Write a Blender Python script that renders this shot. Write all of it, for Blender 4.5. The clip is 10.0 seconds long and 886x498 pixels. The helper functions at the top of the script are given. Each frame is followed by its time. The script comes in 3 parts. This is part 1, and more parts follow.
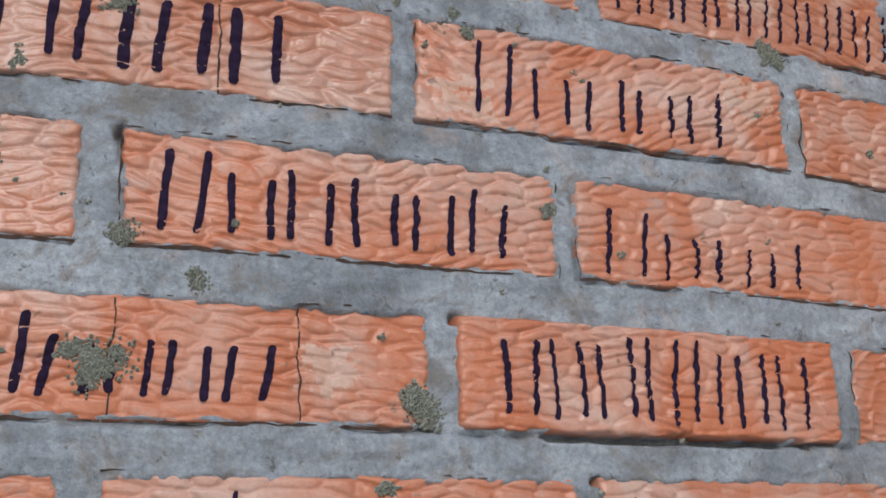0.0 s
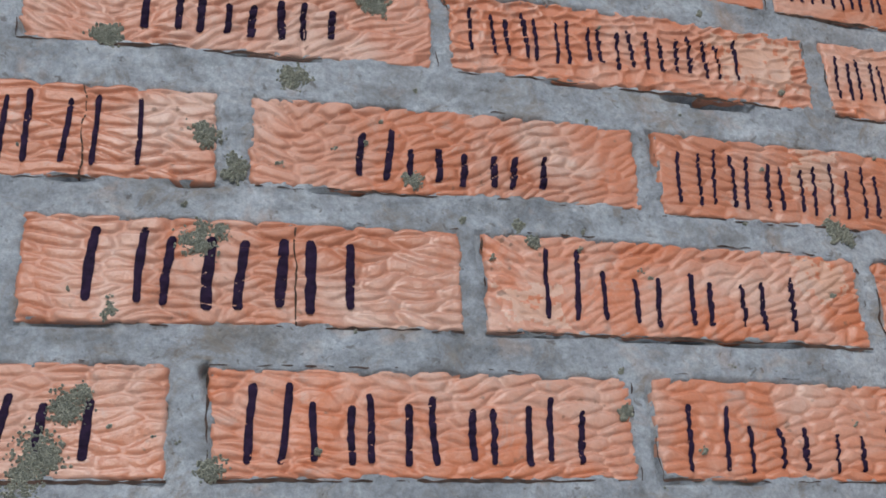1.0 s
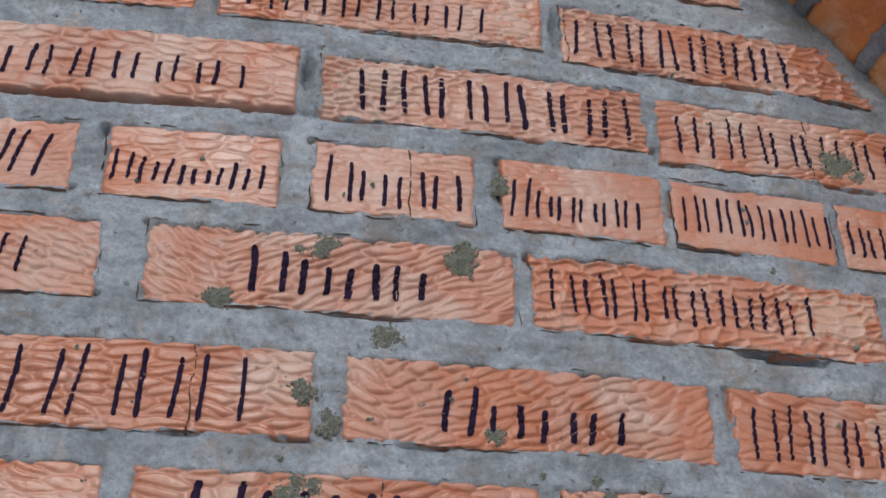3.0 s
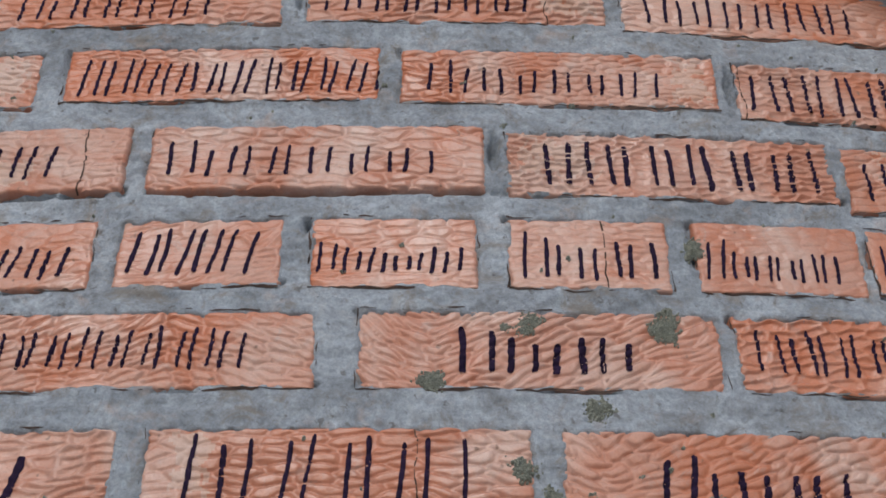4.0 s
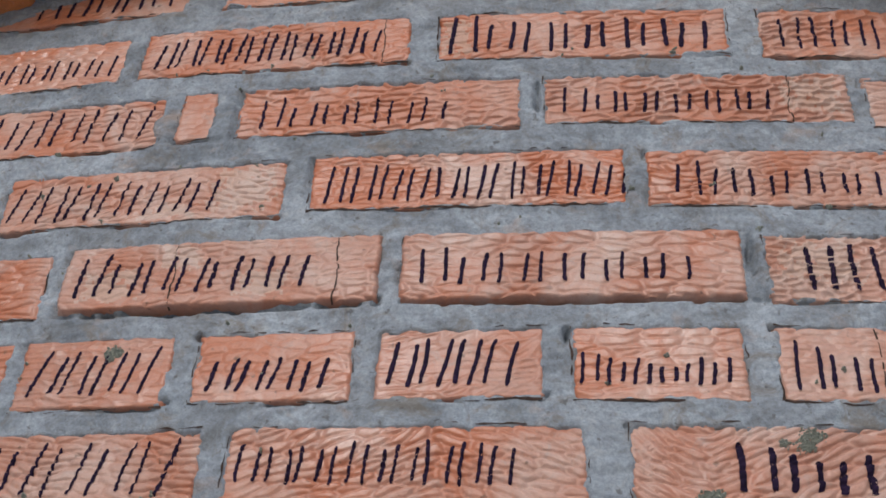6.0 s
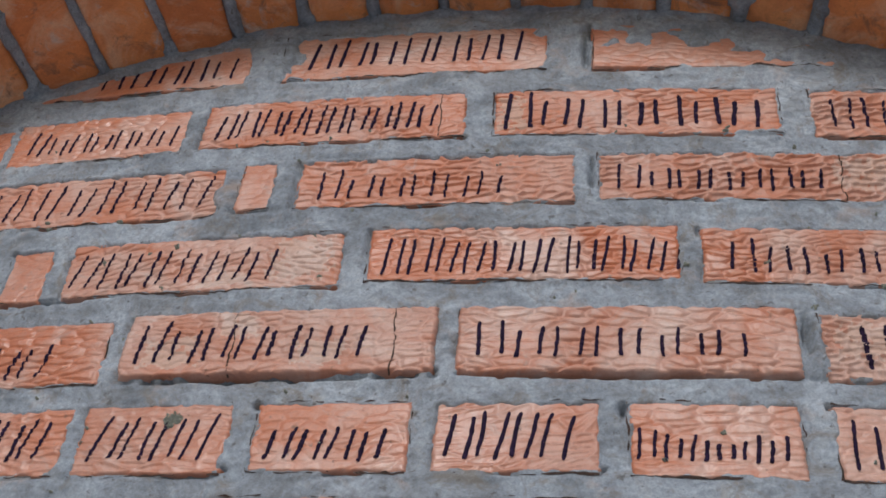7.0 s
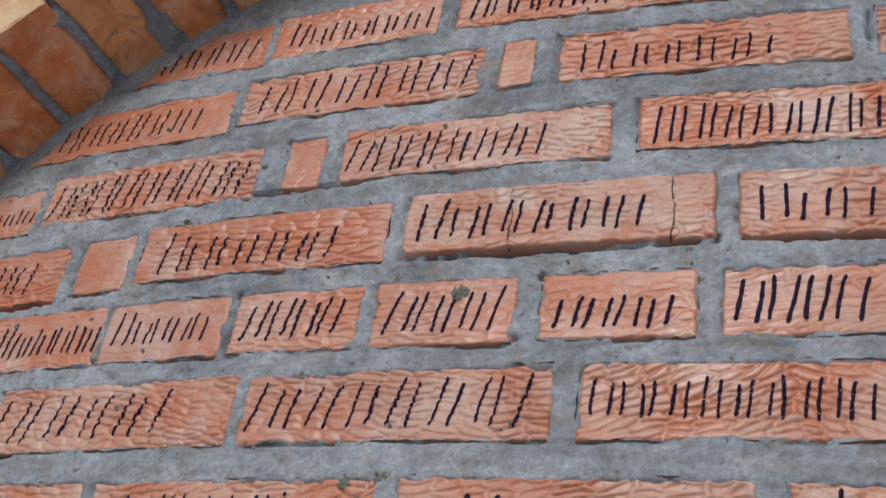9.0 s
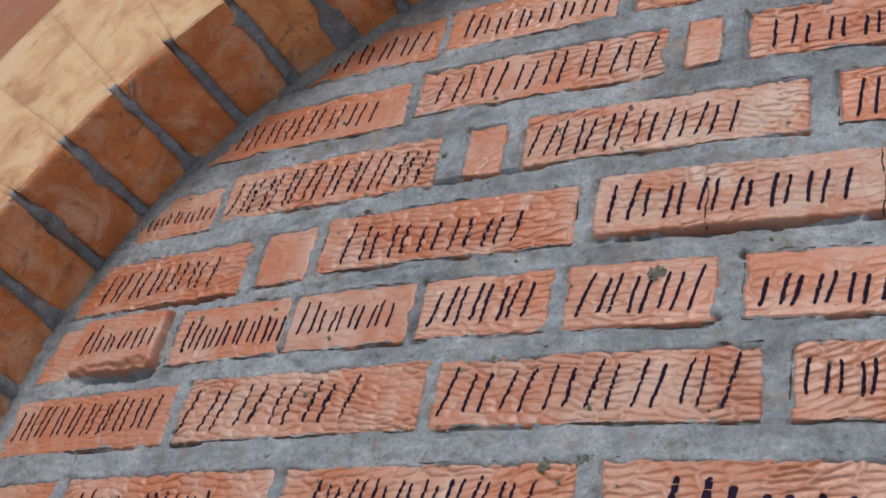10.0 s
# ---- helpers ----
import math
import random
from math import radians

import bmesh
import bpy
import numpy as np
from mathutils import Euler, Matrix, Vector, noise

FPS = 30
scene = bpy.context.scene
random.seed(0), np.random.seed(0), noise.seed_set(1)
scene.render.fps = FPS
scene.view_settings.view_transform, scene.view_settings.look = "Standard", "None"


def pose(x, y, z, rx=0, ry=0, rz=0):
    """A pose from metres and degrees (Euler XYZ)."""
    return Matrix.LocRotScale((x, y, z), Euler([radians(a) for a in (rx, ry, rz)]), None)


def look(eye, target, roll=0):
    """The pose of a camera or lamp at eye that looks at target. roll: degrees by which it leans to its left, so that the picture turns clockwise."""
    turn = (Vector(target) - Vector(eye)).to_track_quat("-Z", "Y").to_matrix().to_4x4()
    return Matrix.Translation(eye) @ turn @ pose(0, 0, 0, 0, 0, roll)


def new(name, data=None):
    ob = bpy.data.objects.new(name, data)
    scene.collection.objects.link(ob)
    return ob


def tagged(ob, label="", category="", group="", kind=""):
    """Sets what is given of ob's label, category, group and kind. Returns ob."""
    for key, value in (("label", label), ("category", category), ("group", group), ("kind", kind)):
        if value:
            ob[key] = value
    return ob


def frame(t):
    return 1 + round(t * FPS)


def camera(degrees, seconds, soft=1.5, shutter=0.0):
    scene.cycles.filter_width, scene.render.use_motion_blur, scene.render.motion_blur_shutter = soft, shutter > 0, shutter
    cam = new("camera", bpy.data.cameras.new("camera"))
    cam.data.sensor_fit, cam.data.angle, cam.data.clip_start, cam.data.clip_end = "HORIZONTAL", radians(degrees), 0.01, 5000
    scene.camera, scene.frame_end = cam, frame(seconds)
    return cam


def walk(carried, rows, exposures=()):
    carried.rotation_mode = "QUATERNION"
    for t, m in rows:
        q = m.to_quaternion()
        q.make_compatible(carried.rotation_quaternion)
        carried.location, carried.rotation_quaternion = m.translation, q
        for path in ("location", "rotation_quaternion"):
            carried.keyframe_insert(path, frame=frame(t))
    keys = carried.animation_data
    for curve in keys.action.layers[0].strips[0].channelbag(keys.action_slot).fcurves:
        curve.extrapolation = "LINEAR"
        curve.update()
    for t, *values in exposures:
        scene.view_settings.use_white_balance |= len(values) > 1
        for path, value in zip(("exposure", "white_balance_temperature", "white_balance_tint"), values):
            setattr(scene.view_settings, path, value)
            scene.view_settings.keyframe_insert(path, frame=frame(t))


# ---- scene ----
# ---- camera ----
Z0 = 1.25                      # height of the niche's own zero line above the ground
cam = camera(41.52, 10.0, soft=1.7)
ROWS = [
    (0.0, 0.1414, 0.1912, 0.0843, -15.45, 16.26, 1.25),
    (0.5, 0.1613, 0.1707, 0.0957, -10.73, 20.46, 3.31),
    (1.0, 0.1554, 0.1570, 0.1176, -9.11, 23.28, 3.20),
    (1.5, 0.1575, 0.1436, 0.1257, -10.71, 25.60, 2.28),
    (2.0, 0.1579, 0.1386, 0.1330, -12.74, 27.35, 1.00),
    (2.2, 0.1563, 0.1311, 0.1402, -12.79, 28.48, 0.71),
    (3.3, 0.1583, 0.0920, 0.1321, -1.63, 33.69, 0.32),
    (3.5, 0.1456, 0.0895, 0.1363, 0.00, 34.04, 0.24),
    (4.0, 0.1039, 0.0769, 0.1448, 2.07, 34.97, 0.38),
    (4.5, 0.0757, 0.0719, 0.1550, 3.14, 35.85, 0.89),
    (5.0, 0.0332, 0.0759, 0.1534, 3.81, 36.88, -0.78),
    (5.5, 0.0144, 0.0828, 0.1611, 5.34, 35.85, -3.14),
    (5.7, 0.0048, 0.0710, 0.1706, 6.24, 36.74, -2.72),
    (6.8, -0.0064, 0.0597, 0.1785, 7.45, 41.00, -3.42),
    (7.0, -0.0204, 0.0519, 0.1709, 7.24, 41.51, -4.23),
    (7.5, -0.0334, 0.0566, 0.1648, 10.39, 40.83, -7.73),
    (8.0, -0.0329, 0.0662, 0.1540, 12.54, 38.47, -7.57),
    (8.5, -0.0497, 0.0548, 0.1481, 13.39, 35.52, -7.13),
    (9.0, -0.0826, 0.0375, 0.1536, 16.20, 34.72, -8.08),
    (9.5, -0.1027, 0.0413, 0.1604, 18.96, 36.07, -9.31),
    (10.0, -0.1393, 0.0587, 0.1264, 21.69, 35.27, -11.07),
]
EXPOSURES = [(0.0, -0.02, 6340, 10), (1.2, -0.05, 6320, 10), (2.0, -0.15, 6300, 10), (3.5, -0.2, 6350, 11), (7.0, -0.21, 6330, 11), (9.0, -0.18, 6400, 11), (10.0, -0.18, 6550, 11)]
walk(cam, [(t, pose(x, y, z + Z0, 90 + p, r, w)) for t, x, y, z, w, p, r in ROWS], EXPOSURES)

# ---- light ----
SUN_EL, SUN_AZ = 26, 184       # high sun behind thin cloud, in front of the wall
world = bpy.data.worlds.new("sky")
scene.world = world
world.use_nodes = True
wn = world.node_tree.nodes
sky = wn.new("ShaderNodeTexSky")
sky.sky_type = "NISHITA"
sky.sun_disc = False
sky.sun_elevation = radians(SUN_EL)
sky.sun_rotation = radians(SUN_AZ)
sky.air_density, sky.dust_density, sky.ozone_density = 1.0, 2.0, 1.5
wn["Background"].inputs["Strength"].default_value = 0.11
world.node_tree.links.new(sky.outputs[0], wn["Background"].inputs["Color"])
sun = new("sun", bpy.data.lights.new("sun", "SUN"))
sun.data.energy, sun.data.angle, sun.data.color = 1.9, radians(20), (1.0, 0.985, 0.98)
az, el = radians(SUN_AZ), radians(SUN_EL)
sun.matrix_world = look((0, 0, 0), (-math.sin(az) * math.cos(el), -math.cos(az) * math.cos(el), -math.sin(el)))

# ---- the curved wall's coordinates: s along it, h up, out towards the open ----
RAD, XC, Y0 = 4.806, -0.2124, 0.7529
ARCH_S, ARCH_A, ARCH_B, SPRING = 0.048, 0.838, 0.572, 0.545


def W(s, h, out=0.0):
    a = np.asarray(s, float) / RAD
    r = RAD + np.asarray(out, float)
    x, y = XC + r * np.sin(a), Y0 + RAD - r * np.cos(a)
    z = np.asarray(h, float) + Z0
    return np.stack(np.broadcast_arrays(x, y, z), -1)


def lattice(ix, iy, seed):
    n = (ix * 374761393 + iy * 668265263 + seed * 974711) & 0x7FFFFFFF
    n = ((n ^ (n >> 13)) * 1274126177) & 0x7FFFFFFF
    return ((n ^ (n >> 16)) & 0xFFFF) / 65535.0


def vnoise(x, y, seed=0):
    """Smooth value noise from -1 to 1."""
    x, y = np.broadcast_arrays(np.asarray(x, float), np.asarray(y, float))
    ix, iy = np.floor(x).astype(np.int64), np.floor(y).astype(np.int64)
    fx, fy = x - ix, y - iy
    fx, fy = fx * fx * (3 - 2 * fx), fy * fy * (3 - 2 * fy)
    a, b = lattice(ix, iy, seed), lattice(ix + 1, iy, seed)
    c, d = lattice(ix, iy + 1, seed), lattice(ix + 1, iy + 1, seed)
    return 2 * ((a * (1 - fx) + b * fx) * (1 - fy) + (c * (1 - fx) + d * fx) * fy) - 1


def scales(x, y, seed):
    """Cellular noise: the nearest and second nearest distance, and how far above its cell's heart a point lies."""
    x, y = np.broadcast_arrays(np.asarray(x, float), np.asarray(y, float))
    ix, iy = np.floor(x).astype(np.int64), np.floor(y).astype(np.int64)
    f1, f2, above = np.full(x.shape, 9.0), np.full(x.shape, 9.0), np.zeros(x.shape)
    for i in (-1, 0, 1):
        for j in (-1, 0, 1):
            cx, cy = ix + i, iy + j
            dx = cx + 0.08 + 0.84 * lattice(cx, cy, seed) - x
            dy = cy + 0.15 + 0.70 * lattice(cx, cy, seed + 917) - y
            d = np.hypot(dx, dy)
            near = d < f1
            f2 = np.where(near, f1, np.minimum(f2, d))
            above = np.where(near, -dy, above)
            f1 = np.where(near, d, f1)
    return f1, f2, above


# ---- materials ----
def material(name):
    m = bpy.data.materials.new(name)
    m.use_nodes = True
    return m, m.node_tree.nodes, m.node_tree.links, m.node_tree.nodes["Principled BSDF"]


def n_noise(nodes, links, scale, detail=4.0, rough=0.6, vec=None, dist=0.0):
    n = nodes.new("ShaderNodeTexNoise")
    n.inputs["Scale"].default_value = scale
    n.inputs["Detail"].default_value = detail
    n.inputs["Roughness"].default_value = rough
    n.inputs["Distortion"].default_value = dist
    if vec is not None:
        links.new(vec, n.inputs["Vector"])
    return n.outputs["Fac"]


def n_ramp(nodes, links, fac, stops):
    r = nodes.new("ShaderNodeValToRGB")
    while len(r.color_ramp.elements) < len(stops):
        r.color_ramp.elements.new(0.5)
    for e, (p, c) in zip(r.color_ramp.elements, stops):
        e.position, e.color = p, (*c, 1) if len(c) == 3 else c
    links.new(fac, r.inputs["Fac"])
    return r.outputs["Color"]


def n_mix(nodes, links, fac, a, b, mode="MIX"):
    m = nodes.new("ShaderNodeMix")
    m.data_type, m.blend_type = "RGBA", mode
    for v, i in ((fac, 0), (a, 6), (b, 7)):
        if isinstance(v, (int, float)):
            m.inputs[i].default_value = v
        elif isinstance(v, tuple):
            m.inputs[i].default_value = (*v, 1)
        else:
            links.new(v, m.inputs[i])
    return m.outputs[2]


def n_bump(nodes, links, bsdf, heights):
    last = None
    for fac, strength, dist in heights:
        b = nodes.new("ShaderNodeBump")
        b.inputs["Strength"].default_value = strength
        b.inputs["Distance"].default_value = dist
        links.new(fac, b.inputs["Height"])
        if last is not None:
            links.new(last, b.inputs["Normal"])
        last = b.outputs["Normal"]
    links.new(last, bsdf.inputs["Normal"])


def grey(v):
    return (v, v, v)


def brick_material(name, low, mid, high, bloom, rough, dusty=0.5, dust_at=0.57):
    m, N, L, B = material(name)
    pos = N.new("ShaderNodeNewGeometry").outputs["Position"]
    own = N.new("ShaderNodeObjectInfo")
    tone = n_ramp(N, L, own.outputs["Color"], [(0.0, high), (0.5, mid), (1.0, low)])
    tone = n_mix(N, L, 0.5, tone, n_ramp(N, L, own.outputs["Random"], [(0.0, grey(0.78)), (1.0, grey(1.0))]), "MULTIPLY")
    cloud = n_noise(N, L, 16, 4, 0.6, pos, 0.5)
    col = n_mix(N, L, n_ramp(N, L, cloud, [(0.38, grey(0)), (0.66, grey(1))]), tone, n_mix(N, L, 0.32, tone, low))
    pale = n_noise(N, L, 11, 5, 0.65, pos, 0.8)
    col = n_mix(N, L, n_ramp(N, L, pale, [(0.43, grey(0)), (0.66, grey(bloom))]), col, (0.50, 0.375, 0.325))
    grain = n_noise(N, L, 420, 3, 0.7, pos)
    col = n_mix(N, L, 0.22, col, n_ramp(N, L, grain, [(0.3, grey(0.35)), (0.65, grey(1.0))]), "MULTIPLY")
    speck = n_noise(N, L, 120, 2, 0.5, pos)
    col = n_mix(N, L, n_ramp(N, L, speck, [(0.70, grey(0)), (0.76, grey(0.8))]), col, (0.16, 0.09, 0.06))
    dust = n_noise(N, L, 34, 6, 0.75, pos, 1.2)
    col = n_mix(N, L, n_ramp(N, L, dust, [(dust_at, grey(0)), (dust_at + 0.15, grey(dusty))]), col, (0.30, 0.285, 0.27))
    L.new(col, B.inputs["Base Color"])
    sheen = n_noise(N, L, 9, 3, 0.5, pos)
    L.new(n_ramp(N, L, sheen, [(0.35, grey(rough)), (0.7, grey(rough + 0.22))]), B.inputs["Roughness"])
    B.inputs["Specular IOR Level"].default_value = 0.6
    n_bump(N, L, B, [(grain, 0.4, 0.0008), (n_noise(N, L, 110, 5, 0.7, pos), 0.35, 0.0018)])
    return m


M_BRICK = brick_material("rustic_brick", (0.475, 0.147, 0.063), (0.432, 0.171, 0.099), (0.405, 0.200, 0.143), 0.75, 0.34)


def soffit_material():
    """Smooth orange arch brick with soot smudges and whitish lime runs."""
    m, N, L, B = material("arch_brick")
    pos = N.new("ShaderNodeNewGeometry").outputs["Position"]
    rnd = N.new("ShaderNodeObjectInfo").outputs["Random"]
    tone = n_ramp(N, L, rnd, [(0.0, (0.58, 0.190, 0.062)), (0.4, (0.74, 0.290, 0.095)), (0.7, (0.68, 0.230, 0.070)), (1.0, (0.78, 0.400, 0.170))])
    cloud = n_noise(N, L, 24, 4, 0.6, pos, 0.8)
    col = n_mix(N, L, n_ramp(N, L, cloud, [(0.40, grey(0)), (0.62, grey(0.6))]), tone, (0.46, 0.145, 0.05))
    pale = n_noise(N, L, 17, 5, 0.65, pos, 1.0)
    col = n_mix(N, L, n_ramp(N, L, pale, [(0.46, grey(0)), (0.64, grey(0.75))]), col, (0.72, 0.47, 0.31))
    lime = n_noise(N, L, 21, 6, 0.7, pos, 1.4)
    col = n_mix(N, L, n_ramp(N, L, lime, [(0.58, grey(0)), (0.70, grey(0.75))]), col, (0.52, 0.47, 0.43))
    soot = n_noise(N, L, 30, 6, 0.72, pos, 1.1)
    col = n_mix(N, L, n_ramp(N, L, soot, [(0.56, grey(0)), (0.70, grey(0.75))]), col, (0.11, 0.08, 0.065))
    grain = n_noise(N, L, 380, 3, 0.7, pos)
    col = n_mix(N, L, 0.25, col, n_ramp(N, L, grain, [(0.3, grey(0.35)), (0.65, grey(1.0))]), "MULTIPLY")
    L.new(col, B.inputs["Base Color"])
    B.inputs["Roughness"].default_value = 0.6
    n_bump(N, L, B, [(grain, 0.4, 0.0008), (n_noise(N, L, 70, 5, 0.7, pos), 0.5, 0.003)])
    return m


M_SOFFIT = soffit_material()
M_OUTER = brick_material("outer_brick", (0.33, 0.125, 0.06), (0.34, 0.13, 0.06), (0.38, 0.15, 0.08), 0.2, 0.6)


def mortar_material():
    m, N, L, B = material("mortar")
    pos = N.new("ShaderNodeNewGeometry").outputs["Position"]
    big = n_noise(N, L, 18, 7, 0.72, pos, 0.8)
    col = n_ramp(N, L, big, [(0.32, (0.216, 0.233, 0.250)), (0.45, (0.302, 0.343, 0.393)), (0.56, (0.383, 0.438, 0.500)), (0.70, (0.490, 0.555, 0.625))])
    sand = n_noise(N, L, 270, 5, 0.85, pos)
    col = n_mix(N, L, 0.72, col, n_ramp(N, L, sand, [(0.3, grey(0.35)), (0.62, grey(1.0))]), "MULTIPLY")
    tide = n_noise(N, L, 7.5, 5, 0.6, pos, 0.6)
    col = n_mix(N, L, 0.8, col, n_ramp(N, L, tide, [(0.36, (0.56, 0.57, 0.58)), (0.47, (0.90, 0.91, 0.92)), (0.60, (1.0, 1.0, 1.0))]), "MULTIPLY")
    damp = n_noise(N, L, 26, 6, 0.75, pos, 0.9)
    col = n_mix(N, L, n_ramp(N, L, damp, [(0.54, grey(0)), (0.66, grey(0.7))]), col, (0.19, 0.165, 0.135))
    patch = n_noise(N, L, 52, 6, 0.7, pos, 1.0)
    col = n_mix(N, L, n_ramp(N, L, patch, [(0.38, grey(0.4)), (0.47, grey(0)), (1.0, grey(0))]), col, (0.17, 0.175, 0.175))
    col = n_mix(N, L, n_ramp(N, L, patch, [(0.56, grey(0)), (0.68, grey(0.35))]), col, (0.42, 0.44, 0.455))
    pore = n_noise(N, L, 150, 3, 0.6, pos, 0.5)
    col = n_mix(N, L, n_ramp(N, L, pore, [(0.63, grey(0)), (0.70, grey(0.65))]), col, (0.085, 0.08, 0.075))
    rust = n_noise(N, L, 21, 4, 0.7, pos, 0.4)
    col = n_mix(N, L, n_ramp(N, L, rust, [(0.58, grey(0)), (0.72, grey(0.4))]), col, (0.42, 0.29, 0.21))
    L.new(col, B.inputs["Base Color"])
    B.inputs["Roughness"].default_value = 0.78
    B.inputs["Specular IOR Level"].default_value = 0.4
    n_bump(N, L, B, [(sand, 0.8, 0.0015), (n_noise(N, L, 85, 7, 0.8, pos), 0.7, 0.0034)])
    return m


M_MORTAR = mortar_material()


def paint_material():
    m, N, L, B = material("pale_arch_wash")
    pos = N.new("ShaderNodeNewGeometry").outputs["Position"]
    big = n_noise(N, L, 13, 5, 0.65, pos, 0.6)
    col = n_ramp(N, L, big, [(0.32, (0.34, 0.170, 0.085)), (0.44, (0.47, 0.285, 0.165)), (0.55, (0.55, 0.385, 0.225)), (0.68, (0.56, 0.400, 0.290))])
    run = n_noise(N, L, 38, 5, 0.7, pos, 1.3)
    col = n_mix(N, L, n_ramp(N, L, run, [(0.58, grey(0)), (0.68, grey(0.6))]), col, (0.37, 0.245, 0.16))
    fleck = n_noise(N, L, 60, 4, 0.6, pos)
    col = n_mix(N, L, n_ramp(N, L, fleck, [(0.66, grey(0)), (0.72, grey(0.8))]), col, (0.20, 0.17, 0.13))
    L.new(col, B.inputs["Base Color"])
    B.inputs["Roughness"].default_value = 0.8
    n_bump(N, L, B, [(n_noise(N, L, 150, 4, 0.7, pos), 0.4, 0.0015)])
    return m


M_PAINT = paint_material()


def ink_material():
    m, N, L, B = material("marker_ink")
    pos = N.new("ShaderNodeNewGeometry").outputs["Position"]
    fade = n_noise(N, L, 160, 3, 0.6, pos)
    L.new(n_ramp(N, L, fade, [(0.35, (0.010, 0.006, 0.018)), (0.8, (0.026, 0.014, 0.040))]), B.inputs["Base Color"])
    B.inputs["Roughness"].default_value = 0.8
    B.inputs["Specular IOR Level"].default_value = 0.1
    return m


M_INK = ink_material()


# dark brown of the cracks, and of the shade painted along brick edges
def crack_and_shade_material():
    m, N, L, B = material("crack_and_seam_shade")
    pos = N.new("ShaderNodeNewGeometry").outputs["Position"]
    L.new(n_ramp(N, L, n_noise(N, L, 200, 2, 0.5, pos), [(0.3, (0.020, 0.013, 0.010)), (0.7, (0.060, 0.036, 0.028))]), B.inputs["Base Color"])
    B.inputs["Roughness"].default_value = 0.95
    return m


M_CRACK_AND_SHADE = crack_and_shade_material()


def lichen_material():
    m, N, L, B = material("lichen")
    pos = N.new("ShaderNodeNewGeometry").outputs["Position"]
    f = n_noise(N, L, 330, 4, 0.7, pos)
    L.new(n_ramp(N, L, f, [(0.3, (0.165, 0.180, 0.150)), (0.52, (0.245, 0.265, 0.225)), (0.72, (0.36, 0.38, 0.32))]), B.inputs["Base Color"])
    B.inputs["Roughness"].default_value = 0.95
    n_bump(N, L, B, [(f, 0.4, 0.001)])
    return m


M_LICHEN = lichen_material()


M_BLOOM = brick_material("bloomed_brick", (0.482, 0.267, 0.185), (0.482, 0.301, 0.228), (0.482, 0.335, 0.275), 1.0, 0.45)


def ground_material():
    m, N, L, B = material("pale_paving")
    pos = N.new("ShaderNodeNewGeometry").outputs["Position"]
    L.new(n_ramp(N, L, n_noise(N, L, 3, 6, 0.7, pos), [(0.3, (0.50, 0.49, 0.47)), (0.7, (0.62, 0.61, 0.59))]), B.inputs["Base Color"])
    B.inputs["Roughness"].default_value = 0.9
    return m


M_GROUND = ground_material()


# ---- mesh helpers ----
def mesh_object(name, verts, faces, mats, parent=None, label="", smooth=True, slots=None):
    """One mesh object whose origin lies at the middle of its own points."""
    verts = np.asarray(verts, float).reshape(-1, 3)
    mid = verts.mean(0) if parent is not None else np.zeros(3)
    me = bpy.data.meshes.new(name)
    me.from_pydata((verts - mid).tolist(), [], faces)
    for mt in mats if isinstance(mats, (list, tuple)) else [mats]:
        me.materials.append(mt)
    me.polygons.foreach_set("use_smooth", [smooth] * len(me.polygons))
    if slots is not None:
        me.polygons.foreach_set("material_index", slots)
    me.update()
    ob = new(name, me)
    ob.location = mid
    if parent is not None:
        ob.parent = parent
        base = Vector((0, 0, 0))
        up = parent
        while up is not None:
            base += up.location
            up = up.parent
        ob.location = Vector(mid) - base
    if label:
        tagged(ob, label)
    return ob


def grid_faces(nu, nv, start=0):
    return [(start + j * nu + i, start + j * nu + i + 1, start + (j + 1) * nu + i + 1, start + (j + 1) * nu + i)
            for j in range(nv - 1) for i in range(nu - 1)]


def arch_half(h, margin=0.0):
    """Half the opening's width at the height h."""
    h = np.asarray(h, float)
    q = np.clip((h - SPRING) / (ARCH_B - margin), 0, 1)
    return (ARCH_A - margin) * np.sqrt(1 - q * q)


# ---- ground ----
gv = [(-400, -400, 0), (400, -400, 0), (400, 400, 0), (-400, 400, 0)]
tagged(mesh_object("ground", gv, [(0, 1, 2, 3)], M_GROUND, smooth=False), "pale grey paved ground before the wall", "ground", kind="structure")

# ---- outer wall with the opening ----
RING = 0.285


